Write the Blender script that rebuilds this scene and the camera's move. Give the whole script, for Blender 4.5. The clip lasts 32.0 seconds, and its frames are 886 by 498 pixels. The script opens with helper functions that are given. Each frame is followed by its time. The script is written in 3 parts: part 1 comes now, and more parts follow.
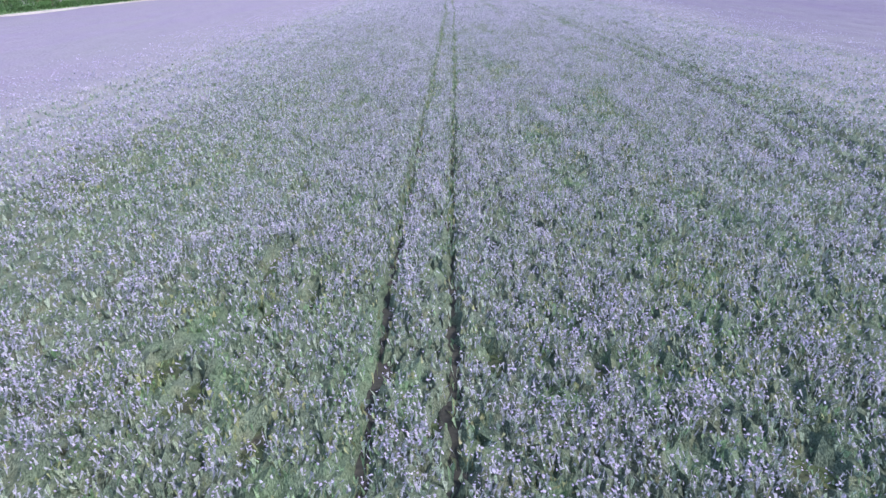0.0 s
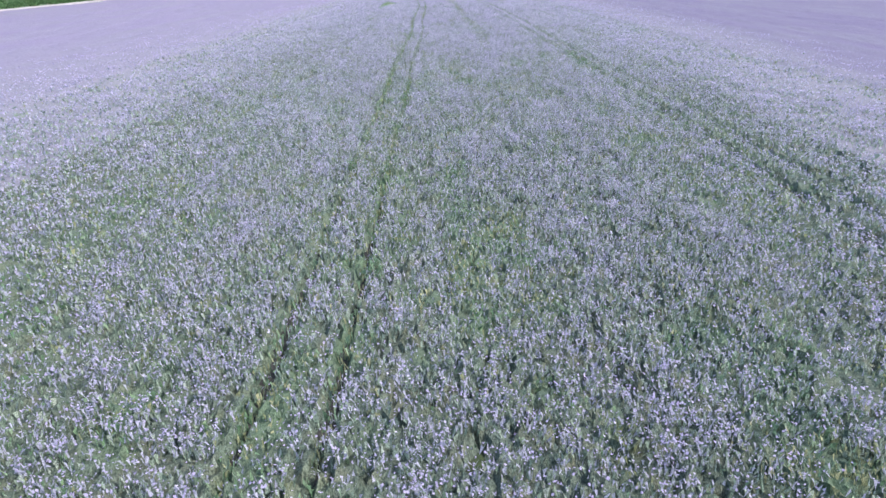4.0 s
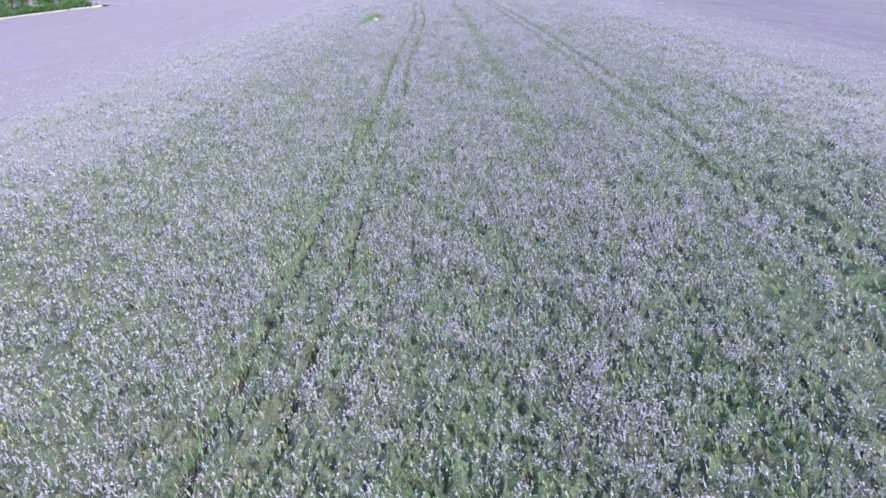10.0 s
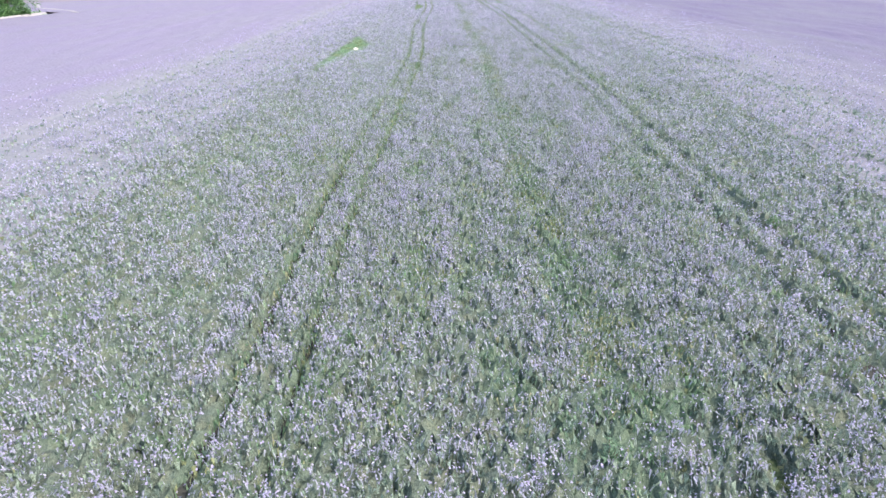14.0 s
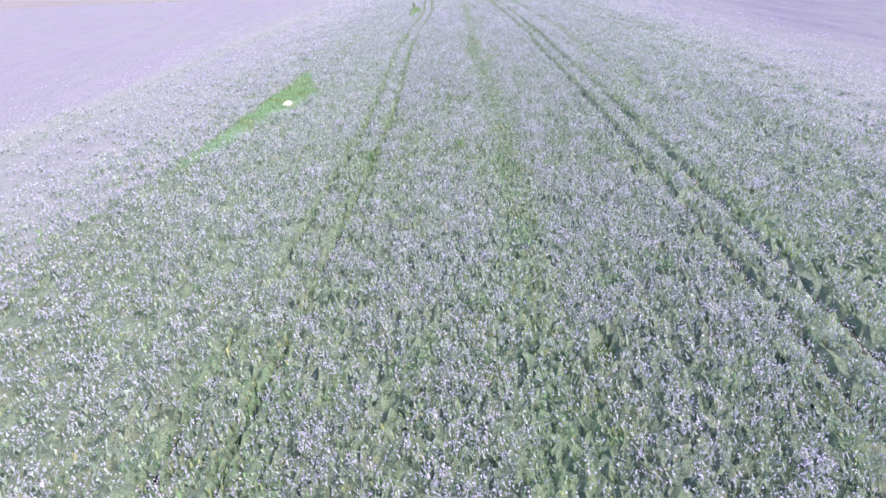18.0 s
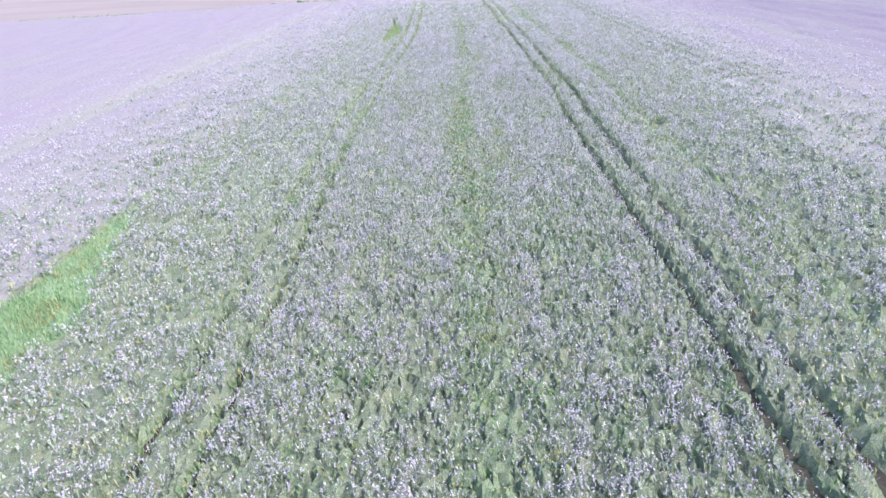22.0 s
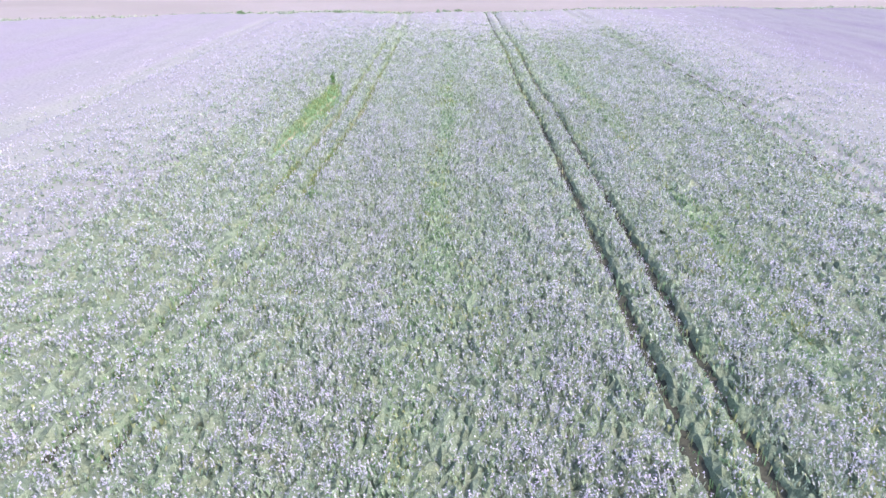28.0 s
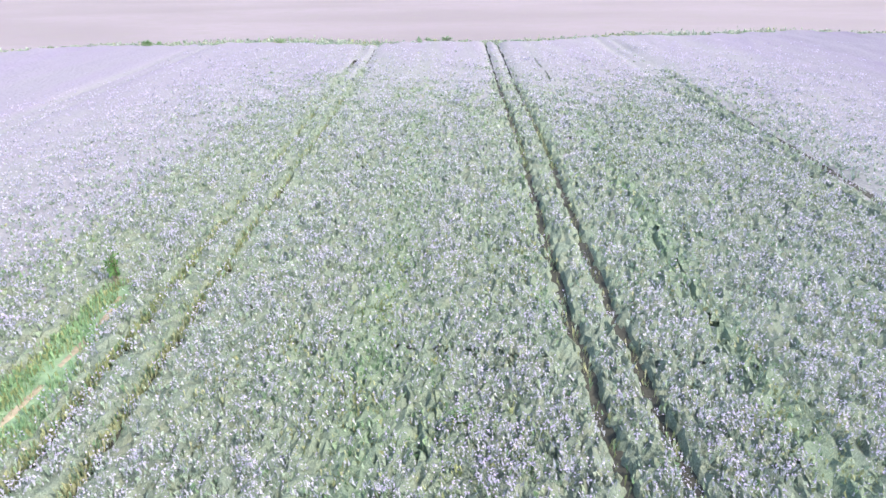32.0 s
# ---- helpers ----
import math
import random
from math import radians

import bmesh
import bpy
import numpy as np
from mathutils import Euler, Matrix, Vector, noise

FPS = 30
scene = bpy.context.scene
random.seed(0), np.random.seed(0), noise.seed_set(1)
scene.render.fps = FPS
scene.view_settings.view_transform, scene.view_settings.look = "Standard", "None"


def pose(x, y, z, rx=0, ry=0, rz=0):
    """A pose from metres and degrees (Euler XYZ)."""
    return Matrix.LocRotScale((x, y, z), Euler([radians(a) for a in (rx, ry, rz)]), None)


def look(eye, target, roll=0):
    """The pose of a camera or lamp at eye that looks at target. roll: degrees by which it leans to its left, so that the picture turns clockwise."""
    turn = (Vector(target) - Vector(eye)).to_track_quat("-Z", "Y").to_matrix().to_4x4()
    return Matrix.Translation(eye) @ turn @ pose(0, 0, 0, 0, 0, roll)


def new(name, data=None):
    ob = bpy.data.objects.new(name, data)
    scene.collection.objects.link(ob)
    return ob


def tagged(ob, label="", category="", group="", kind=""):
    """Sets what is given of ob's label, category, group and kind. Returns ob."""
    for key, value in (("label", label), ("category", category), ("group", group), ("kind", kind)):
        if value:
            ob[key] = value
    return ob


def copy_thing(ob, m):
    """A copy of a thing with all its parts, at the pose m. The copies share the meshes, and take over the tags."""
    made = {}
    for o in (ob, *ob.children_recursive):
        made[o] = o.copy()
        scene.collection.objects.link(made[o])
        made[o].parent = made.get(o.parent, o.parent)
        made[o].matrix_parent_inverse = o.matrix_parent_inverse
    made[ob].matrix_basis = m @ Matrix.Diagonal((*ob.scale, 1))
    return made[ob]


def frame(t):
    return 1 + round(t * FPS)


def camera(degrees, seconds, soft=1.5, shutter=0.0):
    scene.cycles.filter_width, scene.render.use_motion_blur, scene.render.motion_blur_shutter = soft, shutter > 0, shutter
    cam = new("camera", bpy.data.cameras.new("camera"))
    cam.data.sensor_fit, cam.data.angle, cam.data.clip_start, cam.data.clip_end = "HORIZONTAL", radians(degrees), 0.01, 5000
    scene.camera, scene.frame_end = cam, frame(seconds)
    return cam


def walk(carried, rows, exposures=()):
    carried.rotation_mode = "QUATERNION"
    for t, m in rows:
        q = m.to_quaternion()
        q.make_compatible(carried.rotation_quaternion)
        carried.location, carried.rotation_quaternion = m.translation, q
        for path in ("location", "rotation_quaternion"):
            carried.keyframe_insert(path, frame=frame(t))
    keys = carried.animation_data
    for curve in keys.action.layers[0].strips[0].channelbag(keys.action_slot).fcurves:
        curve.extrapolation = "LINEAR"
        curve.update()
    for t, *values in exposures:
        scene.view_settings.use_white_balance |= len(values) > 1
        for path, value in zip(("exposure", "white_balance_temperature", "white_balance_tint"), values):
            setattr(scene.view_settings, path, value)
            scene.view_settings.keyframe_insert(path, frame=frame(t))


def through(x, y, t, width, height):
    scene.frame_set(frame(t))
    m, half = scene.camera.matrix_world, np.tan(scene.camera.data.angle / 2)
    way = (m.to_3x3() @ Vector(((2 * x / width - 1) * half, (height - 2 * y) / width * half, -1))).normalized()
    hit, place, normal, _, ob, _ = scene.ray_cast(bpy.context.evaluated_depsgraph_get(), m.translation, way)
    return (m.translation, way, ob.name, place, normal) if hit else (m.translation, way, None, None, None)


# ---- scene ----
# World: metres, x to the right of the first view, y along the flight, crop tops at about z = 0.85.
cam = camera(66.0, 32.0, soft=1.5)
# seconds, x, y, z, yaw (to the left of +y), pitch, roll
ROWS = (
    (0, 0.000, 0.000, 8.892, 4.434, -22.287, -1.220),
    (0.5, 0.053, 4.670, 8.981, 3.668, -22.315, -1.100),
    (1, 0.032, 9.399, 9.073, 3.389, -22.344, -0.871),
    (1.5, 0.058, 14.207, 9.169, 3.208, -22.463, -0.726),
    (2, 0.142, 19.158, 9.271, 3.069, -22.442, -0.711),
    (2.5, 0.243, 24.197, 9.375, 2.963, -22.481, -0.686),
    (3, 0.340, 29.348, 9.479, 2.921, -22.383, -0.597),
    (3.5, 0.389, 34.400, 9.576, 2.862, -22.505, -0.549),
    (4, 0.355, 39.666, 9.666, 2.857, -22.296, -0.447),
    (4.5, 0.201, 44.674, 9.736, 2.839, -22.336, -0.517),
    (5, 0.087, 49.749, 9.791, 2.930, -22.494, -0.768),
    (5.5, -0.000, 54.857, 9.836, 3.109, -22.711, -1.129),
    (6, -0.072, 59.975, 9.878, 3.356, -22.923, -1.533),
    (6.5, -0.141, 65.078, 9.923, 3.649, -23.068, -1.915),
    (7, -0.218, 70.142, 9.976, 3.967, -23.087, -2.206),
    (7.5, -0.356, 75.111, 10.042, 4.068, -23.205, -2.482),
    (8, -0.550, 80.141, 10.128, 4.127, -23.094, -2.638),
    (8.5, -0.766, 85.154, 10.232, 4.102, -23.149, -2.476),
    (9, -1.024, 90.430, 10.353, 4.074, -22.853, -2.268),
    (9.5, -1.238, 95.441, 10.470, 4.098, -22.831, -2.048),
    (10, -1.442, 100.707, 10.579, 4.265, -22.769, -1.899),
    (10.5, -1.642, 106.072, 10.685, 4.487, -22.873, -1.933),
    (11, -1.860, 111.568, 10.796, 4.647, -22.892, -1.959),
    (11.5, -2.065, 116.975, 10.912, 4.766, -22.866, -1.841),
    (12, -2.233, 122.276, 11.034, 4.887, -22.894, -1.745),
    (12.5, -2.395, 127.453, 11.164, 4.975, -22.923, -1.674),
    (13, -2.580, 132.772, 11.300, 5.044, -22.688, -1.430),
    (13.5, -2.715, 137.929, 11.425, 5.103, -22.842, -1.297),
    (14, -2.835, 143.358, 11.540, 5.188, -22.658, -1.002),
    (14.5, -2.827, 148.608, 11.629, 5.374, -22.704, -0.882),
    (15, -2.846, 153.822, 11.694, 5.591, -22.840, -1.066),
    (15.5, -2.905, 159.020, 11.744, 5.822, -23.009, -1.421),
    (16, -3.021, 164.219, 11.787, 6.051, -23.158, -1.824),
    (16.5, -3.207, 169.436, 11.830, 6.261, -23.232, -2.150),
    (17, -3.479, 174.690, 11.883, 6.435, -23.176, -2.268),
    (17.5, -3.766, 179.923, 11.951, 6.536, -23.281, -2.274),
    (18, -4.028, 185.185, 12.040, 6.629, -23.369, -2.319),
    (18.5, -4.250, 190.467, 12.153, 6.741, -23.403, -2.397),
    (19, -4.393, 195.727, 12.283, 6.859, -23.421, -2.439),
    (19.5, -4.513, 200.898, 12.423, 6.862, -23.375, -2.457),
    (20, -4.653, 206.091, 12.561, 6.926, -23.470, -2.443),
    (20.5, -4.804, 211.259, 12.691, 7.027, -23.536, -2.616),
    (21, -4.811, 216.390, 12.818, 7.183, -23.618, -2.826),
    (21.5, -4.817, 221.547, 12.947, 7.330, -23.687, -3.054),
    (22, -4.902, 226.650, 13.079, 7.469, -23.714, -3.268),
    (22.5, -5.017, 231.735, 13.211, 7.528, -23.810, -3.202),
    (23, -5.193, 236.835, 13.337, 7.617, -23.892, -3.144),
    (23.5, -5.456, 241.927, 13.446, 7.670, -23.935, -3.156),
    (24, -5.781, 247.055, 13.526, 7.709, -23.923, -3.096),
    (24.5, -6.192, 252.142, 13.570, 7.608, -23.918, -2.905),
    (25, -6.556, 257.244, 13.579, 7.503, -23.908, -2.448),
    (25.5, -6.890, 262.360, 13.562, 7.399, -23.897, -1.861),
    (26, -7.210, 267.488, 13.528, 7.303, -23.891, -1.265),
    (26.5, -7.532, 272.631, 13.485, 7.222, -23.896, -0.779),
    (27, -7.871, 277.795, 13.441, 7.162, -23.916, -0.524),
    (27.5, -8.190, 283.020, 13.403, 7.205, -23.899, -0.516),
    (28, -8.483, 288.343, 13.376, 7.323, -23.855, -0.556),
    (28.5, -8.811, 293.781, 13.360, 7.337, -23.799, -0.666),
    (29, -9.209, 299.287, 13.351, 7.297, -23.737, -0.682),
    (29.5, -9.621, 304.767, 13.341, 7.224, -23.749, -0.781),
    (30, -9.848, 310.378, 13.332, 7.334, -23.799, -0.746),
    (30.5, -10.044, 316.117, 13.329, 7.524, -23.782, -0.786),
    (31, -10.311, 321.892, 13.333, 7.627, -23.739, -0.931),
    (31.5, -10.630, 327.661, 13.345, 7.667, -23.754, -0.983),
    (32, -10.997, 333.679, 13.368, 7.661, -23.584, -0.994),
)


def aimed(x, y, z, yaw, pitch, roll):
    a, b = radians(yaw), radians(pitch)
    way = Vector((-math.sin(a) * math.cos(b), math.cos(a) * math.cos(b), math.sin(b)))
    return look((x, y, z), Vector((x, y, z)) + way * 10, roll)


EXPOSURES = [(0.0, 1.30, 6100, 26), (4.0, 1.35, 6150, 25), (9.0, 1.43, 6300, 24), (14.0, 1.59, 6500, 22), (20.0, 1.78, 6660, 21), (26.0, 1.84, 6740, 20), (32.0, 1.87, 6780, 18)]
walk(cam, [(r[0], aimed(*r[1:])) for r in ROWS], EXPOSURES)

# ---- world and sun ----
world = bpy.data.worlds.new("sky")
scene.world = world
world.use_nodes = True
wt = world.node_tree
sky = wt.nodes.new("ShaderNodeTexSky")
sky.sky_type, sky.sun_disc = "NISHITA", False
sky.sun_elevation, sky.sun_rotation = radians(46), radians(112)
sky.air_density, sky.dust_density, sky.ozone_density = 1.2, 2.5, 1.5
wt.links.new(sky.outputs[0], wt.nodes["Background"].inputs[0])
wt.nodes["Background"].inputs[1].default_value = 0.15
sun = bpy.data.lights.new("sun", "SUN")
sun.energy, sun.angle, sun.color = 1.9, radians(7.0), (1.0, 0.95, 0.88)
el, az = radians(46), radians(112)
toward = Vector((math.cos(el) * math.sin(az), math.cos(el) * math.cos(az), math.sin(el)))
new("sun", sun).matrix_world = look(toward * 100, (0, 0, 0))


# ---- materials ----
def material(name, rough=0.9):
    m = bpy.data.materials.new(name)
    m.use_nodes = True
    nt = m.node_tree
    b = nt.nodes["Principled BSDF"]
    b.inputs["Roughness"].default_value = rough
    b.inputs["Specular IOR Level"].default_value = 0.25
    return m, nt, b


def node(nt, kind, **values):
    n = nt.nodes.new(kind)
    for k, v in values.items():
        n.inputs[k.replace("_", " ")].default_value = v
    return n


def noise_at(nt, scale, detail=3.0, stretch=(1, 1, 1)):
    """A noise of the place in the world, stretched along the axes."""
    pos = nt.nodes.new("ShaderNodeNewGeometry")
    sc = nt.nodes.new("ShaderNodeVectorMath")
    sc.operation = "MULTIPLY"
    sc.inputs[1].default_value = stretch
    nt.links.new(pos.outputs["Position"], sc.inputs[0])
    n = node(nt, "ShaderNodeTexNoise", Scale=scale, Detail=detail)
    nt.links.new(sc.outputs[0], n.inputs["Vector"])
    return n.outputs["Fac"]


def ramp(nt, fac, stops):
    r = nt.nodes.new("ShaderNodeValToRGB")
    e = r.color_ramp.elements
    while len(e) < len(stops):
        e.new(0.5)
    for el_, (p, c) in zip(e, stops):
        el_.position, el_.color = p, (*c, 1)
    nt.links.new(fac, r.inputs[0])
    return r.outputs[0]


def mix(nt, fac, a, b):
    m = nt.nodes.new("ShaderNodeMix")
    m.data_type = "RGBA"
    for value, slot in ((fac, 0), (a, 6), (b, 7)):
        if isinstance(value, (int, float)):
            m.inputs[slot].default_value = value
        elif isinstance(value, tuple):
            m.inputs[slot].default_value = (*value, 1)
        else:
            nt.links.new(value, m.inputs[slot])
    return m.outputs[2]


def steps(nt, fac, lo, hi):
    r = node(nt, "ShaderNodeMapRange")
    r.inputs[1].default_value, r.inputs[2].default_value = lo, hi
    nt.links.new(fac, r.inputs[0])
    return r.outputs[0]


def island(nt):
    return nt.nodes.new("ShaderNodeNewGeometry").outputs["Random Per Island"]


def bump(nt, b, height, strength, distance):
    n = node(nt, "ShaderNodeBump", Strength=strength, Distance=distance)
    nt.links.new(height, n.inputs["Height"])
    nt.links.new(n.outputs[0], b.inputs["Normal"])


def leafy(name, stops, large=(0.8, 0.9, 0.7), through=0.45, feathery=0.0):
    """Leaves: a colour that varies leaf by leaf and, softly, over the field, with some light passing through."""
    m, nt, b = material(name, 0.75)
    c = ramp(nt, island(nt), stops)
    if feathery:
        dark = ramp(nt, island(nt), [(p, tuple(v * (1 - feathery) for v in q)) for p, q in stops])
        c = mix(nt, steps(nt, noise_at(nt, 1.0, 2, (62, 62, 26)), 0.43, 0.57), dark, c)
    big = mix(nt, steps(nt, noise_at(nt, 0.12, 3, (1.0, 0.45, 1)), 0.35, 0.65), (1, 1, 1), large)
    mul = nt.nodes.new("ShaderNodeMix")
    mul.data_type, mul.blend_type = "RGBA", "MULTIPLY"
    mul.inputs[0].default_value = 1.0
    nt.links.new(c, mul.inputs[6])
    nt.links.new(big, mul.inputs[7])
    nt.links.new(mul.outputs[2], b.inputs["Base Color"])
    tr = nt.nodes.new("ShaderNodeBsdfTranslucent")
    nt.links.new(mul.outputs[2], tr.inputs[0])
    ms = nt.nodes.new("ShaderNodeMixShader")
    ms.inputs[0].default_value = through
    nt.links.new(b.outputs[0], ms.inputs[1])
    nt.links.new(tr.outputs[0], ms.inputs[2])
    nt.links.new(ms.outputs[0], nt.nodes["Material Output"].inputs[0])
    return m


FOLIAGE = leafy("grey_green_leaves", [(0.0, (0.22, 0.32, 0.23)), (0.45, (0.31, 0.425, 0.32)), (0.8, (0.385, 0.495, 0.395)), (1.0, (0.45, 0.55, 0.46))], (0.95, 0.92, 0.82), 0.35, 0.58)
BLOSSOM = leafy("lavender_blossom", [(0.0, (0.375, 0.35, 0.48)), (0.5, (0.425, 0.40, 0.535)), (0.85, (0.47, 0.448, 0.58)), (1.0, (0.56, 0.55, 0.65))], (0.95, 0.92, 0.98), 0.47)
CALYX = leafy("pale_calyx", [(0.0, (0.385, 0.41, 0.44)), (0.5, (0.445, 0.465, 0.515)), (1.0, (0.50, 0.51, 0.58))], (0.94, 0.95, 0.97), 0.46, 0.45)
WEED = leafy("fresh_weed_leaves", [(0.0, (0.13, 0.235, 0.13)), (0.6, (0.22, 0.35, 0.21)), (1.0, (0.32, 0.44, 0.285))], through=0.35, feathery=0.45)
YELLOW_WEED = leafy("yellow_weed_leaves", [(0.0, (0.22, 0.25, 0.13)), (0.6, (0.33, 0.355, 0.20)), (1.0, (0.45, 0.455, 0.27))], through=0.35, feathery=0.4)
GRASS = leafy("short_grass", [(0.0, (0.17, 0.28, 0.165)), (0.6, (0.235, 0.36, 0.225)), (1.0, (0.32, 0.43, 0.29))])
TREE_LEAF = leafy("tree_leaves", [(0.0, (0.05, 0.12, 0.045)), (0.6, (0.10, 0.21, 0.085)), (1.0, (0.19, 0.32, 0.15))])


def earth(name, dark, light, grain=9.0):
    m, nt, b = material(name, 0.95)
    c = mix(nt, steps(nt, noise_at(nt, 0.25, 4), 0.35, 0.65), dark, light)
    c2 = mix(nt, steps(nt, noise_at(nt, grain, 3), 0.3, 0.7), c, tuple(0.75 * v for v in dark))
    nt.links.new(c2, b.inputs["Base Color"])
    bump(nt, b, noise_at(nt, grain, 4), 0.6, 0.05)
    return m


SOIL = earth("loamy_soil", (0.036, 0.039, 0.031), (0.058, 0.060, 0.048))
CLAY = earth("reddish_sandy_soil", (0.27, 0.22, 0.16), (0.36, 0.30, 0.21), 5.0)
DRY_SAND = earth("dry_sandy_soil", (0.24, 0.205, 0.145), (0.33, 0.29, 0.205), 5.0)
GRAVEL = earth("pale_gravel", (0.27, 0.265, 0.25), (0.35, 0.34, 0.32), 4.0)


def ground_look():
    """Bare stubble ground beyond the crop: pinkish-beige soil with greener and paler drifts."""
    m, nt, b = material("bare_field_soil", 0.95)
    a = mix(nt, steps(nt, noise_at(nt, 0.018, 4, (1, 2.2, 1)), 0.35, 0.65), (0.160, 0.142, 0.152), (0.192, 0.171, 0.187))
    c = mix(nt, steps(nt, noise_at(nt, 0.5, 4, (0.4, 1, 1)), 0.45, 0.75), a, (0.165, 0.158, 0.148))
    nt.links.new(c, b.inputs["Base Color"])
    bump(nt, b, noise_at(nt, 3.0, 4), 0.5, 0.1)
    return m


BARE = ground_look()


TURF = earth("green_turf", (0.14, 0.225, 0.13), (0.18, 0.275, 0.16), 6.0)


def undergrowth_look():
    m, nt, b = material("painted_shade_undergrowth", 0.95)
    # Green and soil tones darkened to stand in for shade under the crop.
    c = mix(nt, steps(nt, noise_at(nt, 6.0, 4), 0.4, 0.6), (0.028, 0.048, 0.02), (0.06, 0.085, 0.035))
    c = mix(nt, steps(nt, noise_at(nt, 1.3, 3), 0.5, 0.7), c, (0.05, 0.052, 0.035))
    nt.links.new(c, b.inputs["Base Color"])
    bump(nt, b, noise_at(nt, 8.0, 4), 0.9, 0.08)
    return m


UNDER = undergrowth_look()


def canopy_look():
    """The crop seen from far: blossoms over leaves, with streaks along the drill rows, greener drifts and sunward shade
    painted on the right.
    """
    m, nt, b = material("blossom_canopy", 0.9)
    fine = steps(nt, noise_at(nt, 5.0, 3), 0.40, 0.60)
    drift = steps(nt, noise_at(nt, 0.05, 4, (1.0, 0.4, 1)), 0.40, 0.70)
    stand = nt.nodes.new("ShaderNodeAttribute")
    stand.attribute_name = "leafiness"
    streak = stand.outputs["Fac"]
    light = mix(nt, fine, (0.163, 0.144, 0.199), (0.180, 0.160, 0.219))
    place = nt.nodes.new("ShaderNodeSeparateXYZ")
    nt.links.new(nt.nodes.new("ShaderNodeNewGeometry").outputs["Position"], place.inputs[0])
    # Petals darken to the right: shaded sides, seen looking sunward, are painted in.
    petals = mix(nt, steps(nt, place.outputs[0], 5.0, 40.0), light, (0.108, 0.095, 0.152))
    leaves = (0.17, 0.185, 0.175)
    k = nt.nodes.new("ShaderNodeMath")
    k.operation = "MULTIPLY_ADD"
    nt.links.new(streak, k.inputs[0])
    k.inputs[1].default_value = 0.75
    k2 = nt.nodes.new("ShaderNodeMath")
    k2.operation = "MULTIPLY"
    nt.links.new(drift, k2.inputs[0])
    k2.inputs[1].default_value = 0.16
    nt.links.new(k2.outputs[0], k.inputs[2])
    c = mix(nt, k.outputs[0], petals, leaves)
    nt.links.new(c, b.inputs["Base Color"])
    bump(nt, b, noise_at(nt, 2.5, 4), 0.7, 0.25)
    return m


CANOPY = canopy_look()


def attribute(nt, name):
    n = nt.nodes.new("ShaderNodeAttribute")
    n.attribute_name = name
    return n.outputs["Fac"]


def leafage_look():
    """The crop's lower storey: feathery grey-green stems and leaves, weedy in drifts, with shade in their colour that
    lifts along the field.
    """
    m, nt, b = material("leafy_mass", 0.85)
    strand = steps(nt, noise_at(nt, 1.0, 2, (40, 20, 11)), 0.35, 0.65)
    # Shade between the shoots is put into these dark leaf colours.
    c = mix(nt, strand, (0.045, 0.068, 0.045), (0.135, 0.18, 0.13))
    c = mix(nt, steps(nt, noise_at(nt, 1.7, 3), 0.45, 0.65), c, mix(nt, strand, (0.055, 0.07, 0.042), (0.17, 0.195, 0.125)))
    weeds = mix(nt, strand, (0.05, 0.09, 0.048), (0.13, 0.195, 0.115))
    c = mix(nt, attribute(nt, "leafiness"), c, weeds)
    # Paling with y paints in haze and lifts the shadows farther on.
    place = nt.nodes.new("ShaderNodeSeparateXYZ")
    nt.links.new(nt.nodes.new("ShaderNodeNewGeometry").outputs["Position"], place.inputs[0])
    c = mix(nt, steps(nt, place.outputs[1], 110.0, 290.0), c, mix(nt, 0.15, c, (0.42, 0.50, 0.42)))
    nt.links.new(c, b.inputs["Base Color"])
    bump(nt, b, noise_at(nt, 1.0, 2, (50, 16, 11)), 1.0, 0.08)
    return m


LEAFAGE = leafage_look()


def plain(name, color, rough=0.8, spread=0.3):
    m, nt, b = material(name, rough)
    c = mix(nt, steps(nt, noise_at(nt, 6.0, 4), 0.3, 0.7), color, tuple(v * (1 - spread) for v in color))
    nt.links.new(c, b.inputs["Base Color"])
    bump(nt, b, noise_at(nt, 14.0, 3), 0.4, 0.03)
    return m


BARK = plain("bark", (0.16, 0.12, 0.09))
TWIG = plain("dry_twig", (0.20, 0.17, 0.13))
WHITE = plain("chalky_white_stone", (0.78, 0.74, 0.60), 0.8, 0.2)


# ---- helpers of this scene ----
rng = np.random.default_rng(7)


def mesh_of(name, verts, faces, mats, slots=None, smooth=False):
    """A mesh from arrays of points and of triangles or quads."""
    me = bpy.data.meshes.new(name)
    verts, faces = np.asarray(verts, np.float32), np.asarray(faces, np.int32)
    n, k = faces.shape
    me.vertices.add(len(verts))
    me.vertices.foreach_set("co", verts.ravel())
    me.loops.add(n * k)
    me.loops.foreach_set("vertex_index", faces.ravel())
    me.polygons.add(n)
    me.polygons.foreach_set("loop_start", np.arange(0, n * k, k, dtype=np.int32))
    me.polygons.foreach_set("loop_total", np.full(n, k, np.int32))
    for m in mats:
        me.materials.append(m)
    if slots is not None:
        me.polygons.foreach_set("material_index", np.asarray(slots, np.int32))
    me.polygons.foreach_set("use_smooth", np.full(n, smooth))
    me.update(calc_edges=True)
    return me


def part(name, me, parent, label=""):
    ob = new(name, me)
    ob.parent = parent
    if label:
        tagged(ob, label)
    return ob


